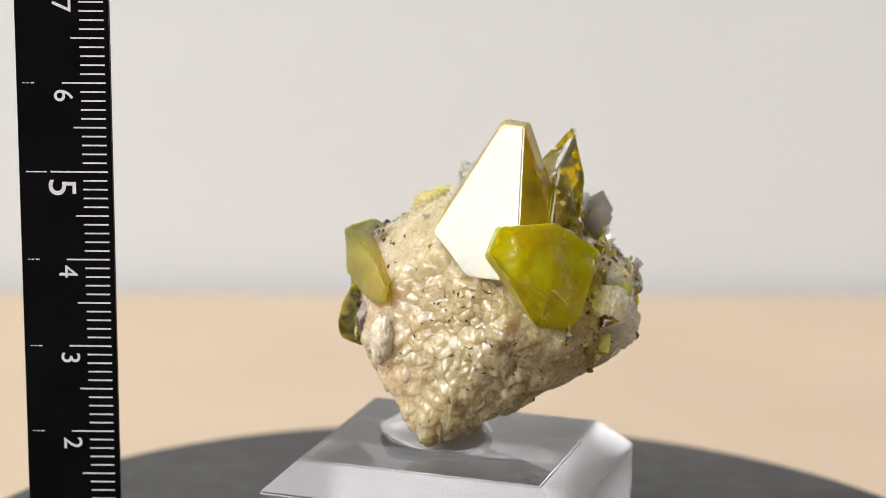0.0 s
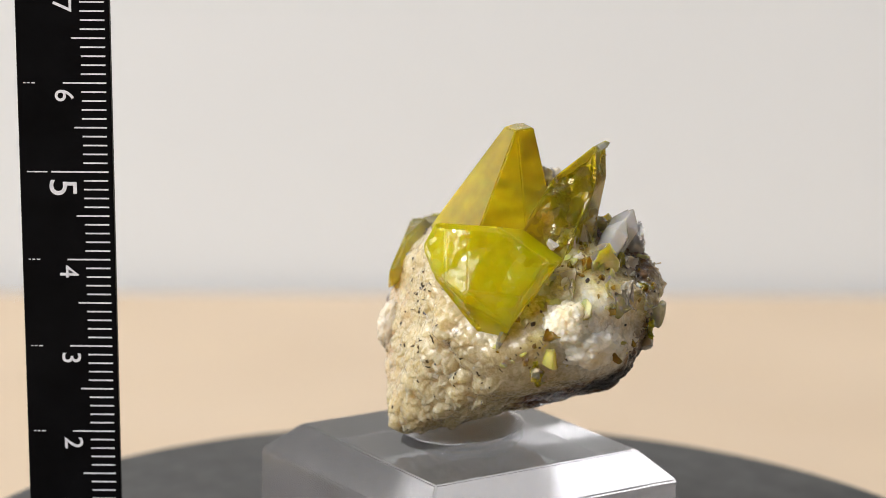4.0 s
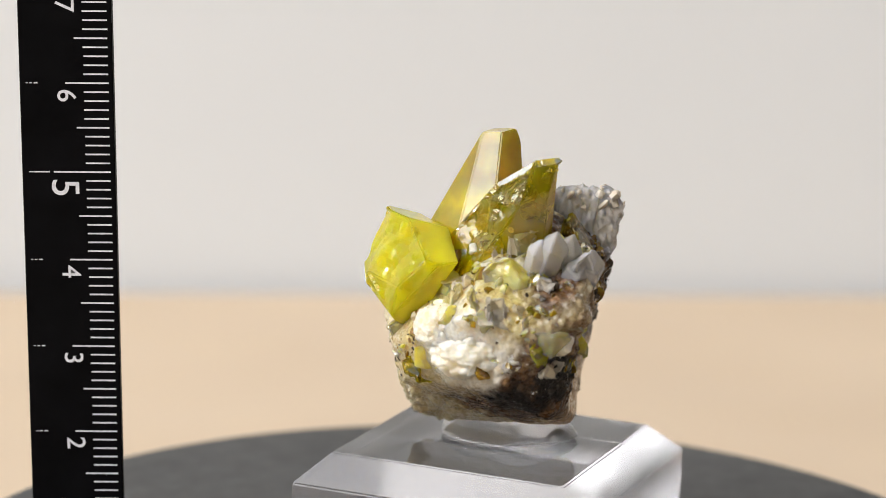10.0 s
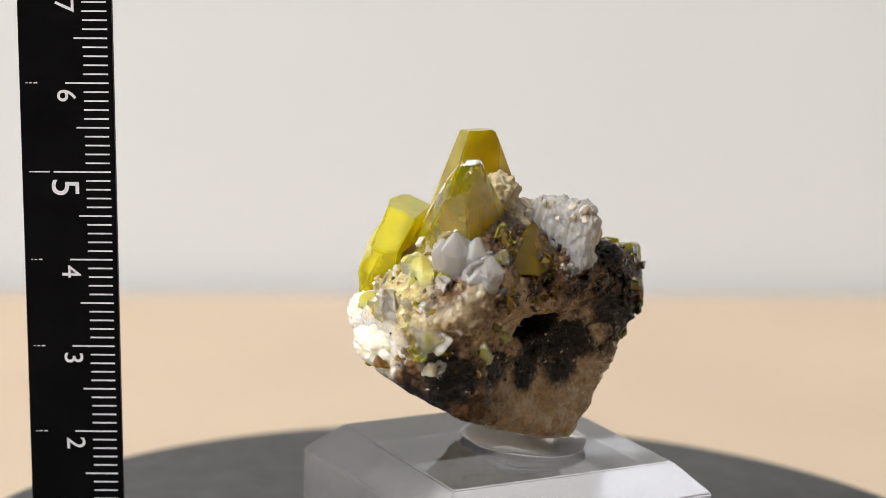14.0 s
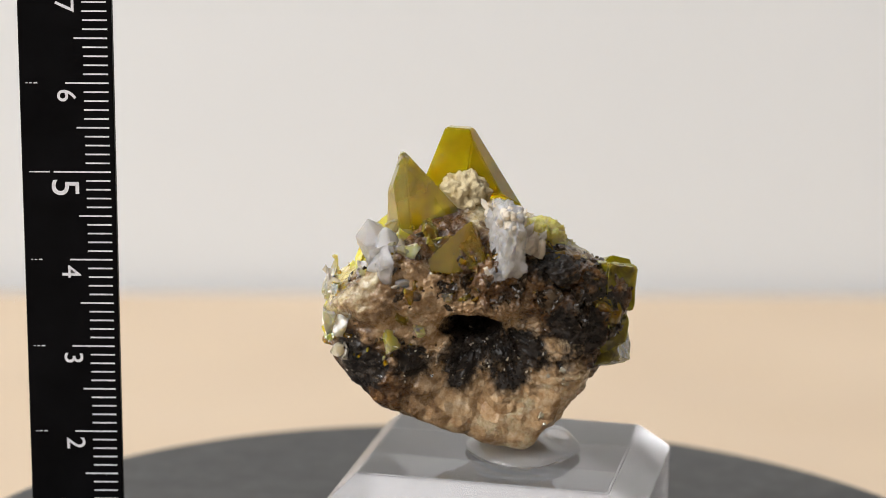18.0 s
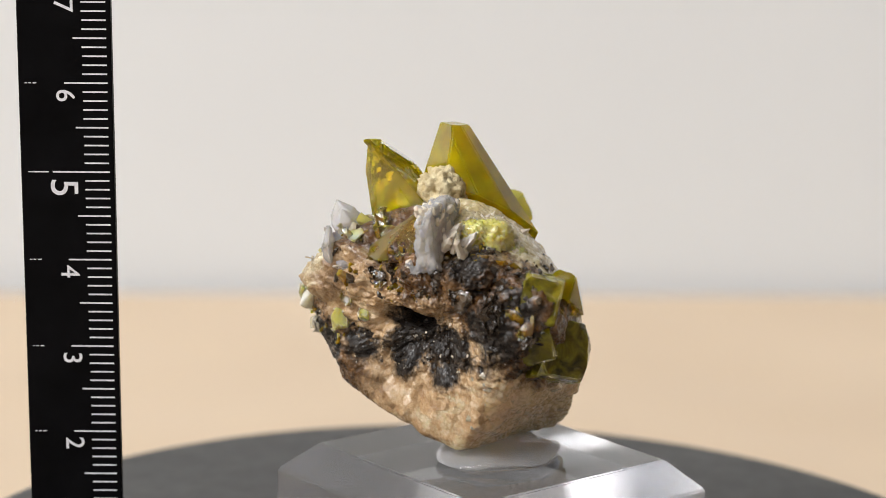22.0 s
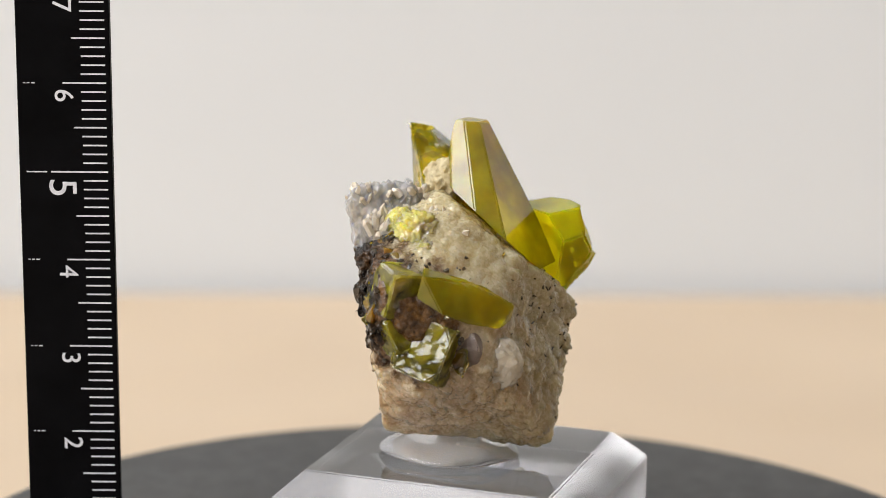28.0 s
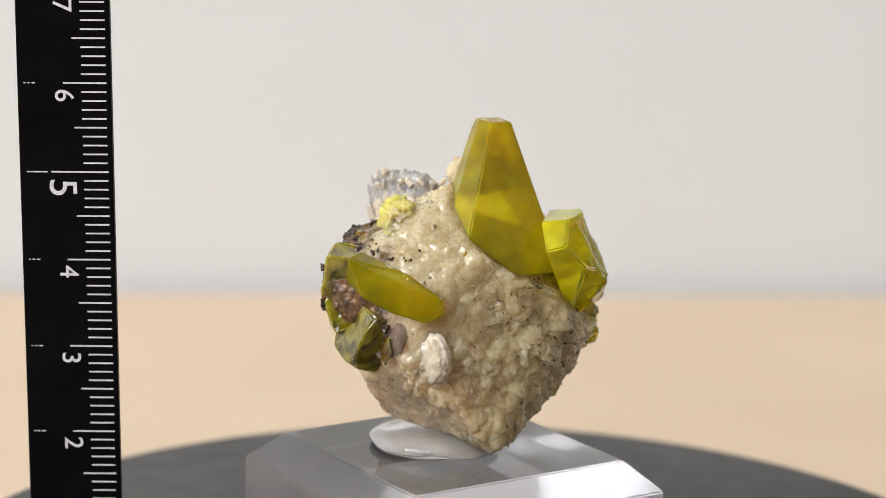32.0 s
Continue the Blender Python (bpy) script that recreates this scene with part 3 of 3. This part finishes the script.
lump("sandy_crust", (0.28, 0.45, 0.72), (0.28, 0.25, 0.26), SAND_CRUST, "sandy cream crust between the crystals", 3)
lump("brown_knob", (-0.74, 1.24, 0.02), (0.20, 0.16, 0.15), STONE, "rounded dark brown knob", 9)
for c, sz, seed in (((1.46, 0.10, -0.82), (0.34, 0.50, 0.32), 5), ((1.42, -0.28, -0.58), (0.26, 0.28, 0.25), 15), ((1.52, 0.52, -0.84), (0.24, 0.28, 0.20), 25),
                    ((1.50, 0.28, -0.52), (0.22, 0.24, 0.20), 35)):
    lump("white_patch", c, sz, WHITE_CRUST, "creamy white massive mineral patch", seed, 0.16, 2.6, 6)

# yellow crust on the shoulder
for c, sz, seed in (((-0.56, 0.72, 0.26), (0.28, 0.30, 0.27), 21), ((-0.45, 0.92, 0.38), (0.20, 0.16, 0.16), 25), ((-0.78, 0.62, 0.10), (0.20, 0.22, 0.18), 27)):
    lump("yellow_crust", c, sz, YELLOW_CRUST, "pale yellow crumbly sulfur crust", seed, 0.22, 5.0)

# sulfur crystals on the left shoulder
part("long_crystal", crystal_bm([(-1.60, 0.61, 0.03), (-1.38, 0.61, 0.08), (-1.56, 0.67, -0.23), (-1.07, -0.39, -0.37), (-1.06, -0.35, -0.56), (-1.22, -0.23, -0.63),
                                 (-1.41, 0.10, -0.54), (-1.57, 0.39, -0.40), (-1.24, 0.03, -0.10), (-0.92, 0.17, -0.30), (-1.07, 0.62, -0.20)], 0.012, 0.02, 7, 0.08, ((-120, 60),)),
     SULFUR_BIG, specimen, "long amber yellow sulfur crystal lying flat")
part("corner_crystal", crystal_bm(gem_points((-1.32, 0.88, -0.20), (0.22, 0.22, 0.26), (8, -12, 30), 31, 0.25), 0.015, 0.03, 3, 0.06), SULFUR_GREEN, specimen, "olive green sulfur crystal")
part("lower_crystal", crystal_bm(gem_points((-1.33, 0.55, -0.86), (0.21, 0.31, 0.33), (14, 18, -20), 33, 0.35), 0.015, 0.02, 4, 0.06), SULFUR_GREEN, specimen, "mottled olive green sulfur crystal")
part("lower_crystal", crystal_bm(gem_points((-1.29, 0.86, -0.68), (0.20, 0.20, 0.22), (-20, 14, 25), 34, 0.35), 0.015, 0.02, 5, 0.06), SULFUR_GREEN, specimen, "mottled olive green sulfur crystal")
part("grey_quartz", crystal_bm(shard_points((-1.28, 0.16, -0.84), (0.24, 0.22, 0.27), 35, 18), 0.01), SMOKY, specimen, "smoky grey quartz crystal")

# white quartz tuft
lump("white_tuft", (-1.10, -0.19, -1.04), (0.16, 0.31, 0.31), TUFT, "rounded tuft of white quartz", 13, 0.07, 3.0, 6)


# broken pieces at the white end and in the crust behind
def pieces(seed, *rows):
    """Broken pieces: material, place, half width and height, the azimuth that each faces."""
    for k, (mat, c, (w, h), az) in enumerate(rows):
        turn = Matrix.Rotation(radians(az), 3, "Z")
        depth = 0.45 * min(w, h)
        c = surface(np.array(c) - HEART)[0]
        pts = [Vector(c) + turn @ Vector(((q.x * 1.1 + 0.05) * depth, q.y * w * 1.05, q.z * h * 1.05)) for q in shard_points((0, 0, 0), (1.15, 1.15, 1.15), seed + k, 11)]
        label = "dark glassy broken mineral fragment" if mat in (DARK_GLASS, AMBER) else "broken yellow and white mineral fragment"
        part("fragment", crystal_bm(pts, 0.008, 0.05, k, 0.05), mat, specimen, label)


pieces(50,
       (SULFUR_PALE, (1.34, 0.43, -0.04), (0.26, 0.24), 7),
       (SULFUR_PALE, (1.56, 0.12, -0.29), (0.10, 0.22), 7),
       (QUARTZ, (1.55, 0.39, -0.38), (0.16, 0.26), 7),
       (SULFUR_GREY, (1.51, 0.87, -0.59), (0.21, 0.20), 7),
       (SULFUR_DARK, (1.53, 0.76, -0.32), (0.15, 0.14), 7),
       (QUARTZ_TUFT, (1.39, 0.85, -0.09), (0.12, 0.17), 7),
       (SULFUR_PALE, (1.38, -0.11, -0.26), (0.13, 0.17), 7),
       (WHITE_CRUST, (1.28, -0.07, -0.15), (0.13, 0.08), 7),
       (WHITE_CRUST, (1.25, -0.35, -0.47), (0.13, 0.18), 7),
       (SULFUR_PALE, (0.81, -0.65, -0.53), (0.13, 0.19), 7),
       (QUARTZ, (1.47, 1.13, -0.48), (0.11, 0.14), 7),
       (QUARTZ, (1.46, 0.90, -0.90), (0.21, 0.11), 7),
       (AMBER, (1.09, 0.45, 0.15), (0.08, 0.07), 7))
pieces(63,
       (QUARTZ, (1.40, 1.15, -0.17), (0.07, 0.07), 7),
       (AMBER, (1.21, 0.06, 0.02), (0.13, 0.08), 7),
       (SULFUR_DARK, (1.15, -0.47, -1.05), (0.16, 0.13), 7),
       (SULFUR_DARK, (1.36, 0.70, -0.05), (0.11, 0.17), 36),
       (SULFUR_LEMON, (1.51, 0.77, -0.66), (0.14, 0.18), 36),
       (DARK_GLASS, (1.36, 0.94, -0.06), (0.09, 0.10), 36),
       (QUARTZ_GREY, (1.16, 1.22, 0.02), (0.21, 0.24), 36),
       (AMBER, (0.69, 1.01, 0.34), (0.18, 0.22), 36),
       (SULFUR_GREY, (1.53, 0.69, -0.42), (0.12, 0.11), 36),
       (DARK_GLASS, (-0.62, 1.28, -0.06), (0.14, 0.10), 95),
       (AMBER, (-0.86, 1.28, -0.03), (0.15, 0.08), 95),
       (DARK_GLASS, (-0.91, 1.24, -0.39), (0.14, 0.22), 95),
       (AMBER, (-1.22, 1.24, -0.36), (0.17, 0.15), 95))
pieces(76,
       (DARK_GLASS, (-0.56, 1.27, -0.27), (0.21, 0.15), 95),
       (AMBER, (0.60, 1.09, 0.29), (0.18, 0.14), 95),
       (QUARTZ_GREY, (-0.03, 1.30, -0.04), (0.11, 0.08), 95),
       (DARK_GLASS, (0.23, 1.32, -0.02), (0.15, 0.11), 95),
       (DARK_GLASS, (0.54, 1.32, -0.12), (0.15, 0.11), 95),
       (DARK_GLASS, (-0.04, 1.29, -0.24), (0.14, 0.08), 95),
       (SULFUR_GREY, (0.48, 1.32, -0.25), (0.13, 0.10), 95),
       (AMBER, (1.03, 1.29, -0.48), (0.11, 0.13), 95),
       (DARK_GLASS, (-1.31, 1.16, -0.59), (0.09, 0.17), 95),
       (QUARTZ_GREY, (0.97, 1.32, -0.11), (0.12, 0.08), 95),
       (DARK_GLASS, (-0.31, 1.30, -0.11), (0.13, 0.13), 144),
       (AMBER, (-0.84, 1.29, -0.02), (0.15, 0.11), 144),
       (DARK_GLASS, (-0.93, 1.26, -0.33), (0.14, 0.18), 144))
pieces(89,
       (AMBER, (-1.34, 1.20, -0.45), (0.14, 0.18), 144),
       (DARK_GLASS, (-1.15, 0.96, 0.00), (0.12, 0.08), 144),
       (DARK_GLASS, (-1.43, 1.01, -0.56), (0.12, 0.11), 144),
       (SULFUR_DARK, (-1.33, 0.70, -0.89), (0.11, 0.10), 144),
       (AMBER, (-1.25, 0.20, -0.92), (0.18, 0.16), 144),
       (SULFUR_DARK, (-1.33, 0.37, -0.33), (0.11, 0.18), 144),
       (DARK_GLASS, (-0.21, 1.18, 0.22), (0.11, 0.11), 144),
       (SULFUR_GREY, (0.92, 0.62, 0.24), (0.22, 0.26), 36),
       (SULFUR_GREY, (0.95, -0.82, -0.75), (0.14, 0.14), 7))


def tiny(p, n, size, seed, stretch=1.6, lean=0.5):
    r2 = random.Random(seed)
    d = Vector(n) + Vector((r2.gauss(0, lean), r2.gauss(0, lean), r2.gauss(0, lean)))
    d.normalize()
    b = Vector(p) - Vector(n) * size * 0.8
    return prism_points(b, b + d * size * (0.8 + stretch), size * r2.uniform(0.55, 0.8), seed, 6, 0.4)


def flake(p, n, length, width, seed):
    """A thin fleck lying on the surface."""
    r2 = random.Random(seed)
    n = Vector(n)
    a = n.orthogonal().normalized()
    a = Matrix.Rotation(r2.uniform(0, 6.28), 3, n) @ a
    b = n.cross(a)
    return [Vector(p) + a * x * length + b * y * width + n * z for x in (-1, -0.3, 0.4, 1) for y, z in
            ((r2.uniform(-1, 0), -0.02), (r2.uniform(0, 1), -0.02), (r2.uniform(-0.5, 0.5), r2.uniform(0.010, 0.020)))]


def far_from(p, c, r):
    return np.linalg.norm(np.array(p) - np.array(c)) > r


rnd = random.Random(8)
broken = sample(rnd, 40, lambda p, n: p[0] > 0.80 and -1.0 < p[1] < 1.2 and -1.0 < p[2] < 0.35 and n[2] > -0.45 and far_from(p, (1.5, 0.05, -0.78), 0.30))
for k, (p, n) in enumerate(broken):
    mat = (SULFUR_PALE, WHITE_CRUST, SULFUR_PALE, AMBER, QUARTZ, SULFUR_PALE, SULFUR_GREY)[k % 7]
    a = rnd.uniform(0.10, 0.22)
    part("fragment", crystal_bm(shard_points(np.array(p) + 0.05 * a * np.array(n), (a, a * rnd.uniform(0.7, 1.0), a * rnd.uniform(0.6, 0.9)), 800 + k, 13), 0.006, 0.03, k, 0.07), mat, specimen,
         "broken yellow and white mineral fragment")
rnd = random.Random(21)


def on_druse(p, n):
    """The quartz side: in front, and low at the end with the green crystals."""
    if n[1] < 0.1 and n[0] < 0.4 and p[1] < 0.1:
        return p[2] > -2.0
    return p[0] < -0.6 and (p[2] < -1.0 or (p[1] < 0.6 and p[2] > 0.0))


edge = sample(rnd, 240, lambda p, n: on_druse(p, n) and (p[0] > 0.1 or p[2] < -1.1))
crowd("edge_quartz", QUARTZ, specimen, "glassy quartz points covering the pale side",
      [tiny(np.array(p) - 0.2 * 0.08 * np.array(n), n, rnd.uniform(0.05, 0.10), 900 + k, 0.25 + 0.25 * rnd.random() ** 2, 0.5) for k, (p, n) in enumerate(edge)])


def chip_size(lo, hi):
    """Mostly small chips, a few large ones, flattish."""
    a = lo + (hi - lo) * rnd.random() ** 2.2
    return (a, a * rnd.uniform(0.6, 1.0), a * rnd.uniform(0.4, 0.8))


bits = sample(rnd, 240, lambda p, n: p[0] > 0.85 and -1.0 < p[1] < 1.15 and -1.05 < p[2] < 0.3 and n[2] > -0.5 and far_from(p, (1.5, 0.05, -0.74), 0.36))
start = 0
for name, mat, label, many in (("yellow_crumb", SULFUR_PALE, "crumbs of yellow sulfur", 60), ("amber_crumb", AMBER, "crumbs of amber sulfur", 90),
                               ("quartz_crumb", QUARTZ, "crumbs of quartz", 20), ("dark_crumb", DARK_GLASS, "dark specks of crust", 60)):
    crowd(name, mat, specimen, label, [shard_points(p, chip_size(0.02, 0.05 if mat is DARK_GLASS else 0.08), 2000 + start + k)
                                       for k, (p, n) in enumerate(bits[start:start + many])])
    start += many
dark = sample(rnd, 150, lambda p, n: n[1] > 0.35 and -1.15 < p[2] + 0.12 * p[0] < -0.55)
# pale chips imitate the sparkle of light on the black crust
sparks = sample(rnd, 60, lambda p, n: n[1] > 0.35 and -1.2 < p[2] + 0.12 * p[0] < -0.5)
crowd("glint_crumb", QUARTZ_TUFT, specimen, "tiny pale crumbs standing in for glints on the black crust", [shard_points(p, chip_size(0.010, 0.035), 2700 + k) for k, (p, n) in enumerate(sparks)])
crowd("black_crust", DARK_GLASS, specimen, "sparkling black crust", [shard_points(np.array(p) - 0.015 * np.array(n), chip_size(0.015, 0.05), 2500 + k) for k, (p, n) in enumerate(dark)])
upper = sample(rnd, 330, lambda p, n: n[1] > 0.2 and -0.40 < p[2] < 0.35 and -1.2 < p[0] < 1.2)
start = 0
for name, mat, label, many in (("glassy_crust", DARK_GLASS, "dark glassy crust of small crystals", 180), ("amber_crust", AMBER, "amber sulfur crumbs in the crust", 110),
                               ("grey_crust", QUARTZ_TUFT, "grey quartz crumbs in the crust", 14)):
    crowd(name, mat, specimen, label, [shard_points(np.array(p) - 0.03 * np.array(n), chip_size(0.03, 0.11), 2900 + start + k) for k, (p, n) in enumerate(upper[start:start + many])])
    start += many
nest = sample(rnd, 60, lambda p, n: p[0] < -0.85 and p[1] > 0.15 and -1.05 < p[2] < 0.15)
crowd("dark_nest", DARK_GLASS, specimen, "dark brown crust between the green crystals", [shard_points(p, chip_size(0.02, 0.08), 4300 + k) for k, (p, n) in enumerate(nest)])
seam = []
for p in ((-0.51, -0.23, 0.09), (-0.38, -0.42, -0.12), (-0.18, -0.56, -0.29), (0.06, -0.68, -0.39), (0.25, -0.74, -0.44), (0.49, -0.79, -0.57), (0.64, -0.76, -0.76), (0.75, -0.73, -0.87)):
    for k in range(7):
        seam.append(shard_points(Vector(p) + Vector((rnd.gauss(0, 0.06), rnd.gauss(0, 0.03), rnd.gauss(0, 0.04))), chip_size(0.02, 0.07), 3700 + 7 * len(seam)))
crowd("brown_seam", AMBER, specimen, "brown crumbs along the foot of the crystals", seam)
specks = sample(rnd, 110, lambda p, n: n[1] < -0.3 and n[0] < 0.6 and p[2] < -0.1)
crowd("dark_fleck", DARK_GLASS, specimen, "tiny dark brown flecks",
      [flake(p, n, rnd.uniform(0.010, 0.032), rnd.uniform(0.006, 0.015), 3300 + k) for k, (p, n) in enumerate(specks)])


# ---- ruler ----
def make_ruler():
    """A black ruler on end; its own space has the zero mark at the origin, x across, z along."""
    root = tagged(new("ruler"), "upright black ruler with white millimetre marks and numbers", "ruler")
    foot = 0.265
    part("blade", box_bm((-1.0 * CM, 0.0, foot * CM), (0.04 * CM, 0.12 * CM, 10.6 * CM), 0.0001, 1), RULER_BLACK, root)
    rnd = random.Random(4)

    def mark(name, x0, x1, z, w):
        part(name, box_bm((x0 * CM, -0.0035 * CM, (z - w / 2) * CM), (x1 * CM, 0.002 * CM, (z + w / 2) * CM)), PAINT_WHITE, root)
    for k in range(4, 106):
        x0 = -0.285
        if k % 5 == 0:
            x0 = -0.38
        if k % 10 == 0:
            x0 = -0.645 if k % 50 == 0 else -0.49
        mark("tick", x0 + rnd.uniform(-0.004, 0.004), -0.012 + rnd.uniform(-0.004, 0.004), k / 10, 0.017)
    for k in range(1, 11):
        if k == 5:
            mark("dash", -0.92, -0.69, k, 0.014)
        else:
            mark("dash", -0.93, -0.905, k, 0.009)
            mark("dash", -0.89, -0.86, k, 0.011)
            mark("dash", -0.84, -0.80, k, 0.013)
    for k in range(1, 10):
        fc = bpy.data.curves.new("digit", "FONT")
        fc.body = str(k)
        fc.size = (0.44 if k == 5 else 0.30) * CM
        fc.align_x, fc.align_y = "CENTER", "CENTER"
        fc.extrude = 0.002 * CM
        fc.offset = 0.001 * CM
        tmp = new("digit_curve", fc)
        me = bpy.data.meshes.new_from_object(tmp.evaluated_get(bpy.context.evaluated_depsgraph_get()))
        bpy.data.objects.remove(tmp)
        me.materials.clear()
        me.materials.append(PAINT_WHITE)
        ob = new("digit", me)
        ob.parent = root
        # the figures lie on their side, their tops towards the scale
        ob.matrix_basis = Matrix.Translation(Vector((-0.535 if k == 5 else -0.49, -0.0025, k - (0.18 if k == 5 else 0.14))) * CM) @ Matrix.Rotation(radians(90), 4, "X") @ Matrix.Rotation(radians(-90), 4, "Z")
    return root


ruler = make_ruler()
RULER_AT = Vector((-4.078, -0.36, -4.168)) * CM + Vector((0, 0, AIM_Z))
RULER_SWAY = ((0, 0.0), (3, 0.006), (6, 0.018), (9, 0.036), (13, 0.034), (19, 0.034), (23, 0.018), (28, 0.006), (32, 0.010))


def motions():
    times = [2.0 * k for k in range(17)]
    shift = Matrix.Translation((AXIS_X * CM, 0, 0))
    for ob, at in ((specimen, Vector((0, 0, AIM_Z + KEEL_Z * CM))), (block, Vector((0, 0, AIM_Z + DISC_Z * CM + 0.0002))),
                   (putty, None), (disc, Vector((0, 0, 0)))):
        rows = []
        for t in times:
            turn = Matrix.Rotation(radians(RATE * t), 4, "Z")
            if at is None:
                rows.append((t, shift @ turn @ Matrix.Translation(PUTTY_AT + Vector((0, 0, AIM_Z + BLOCK_Z * CM + 0.0003)))))
            else:
                rows.append((t, shift @ Matrix.Translation(at) @ turn))
        walk(ob, rows)
    walk(ruler, [(t, Matrix.Translation(RULER_AT + Vector((x * CM, 0, 0))) @ Matrix.Rotation(radians(-1.25), 4, "Y")) for t, x in RULER_SWAY])


motions()
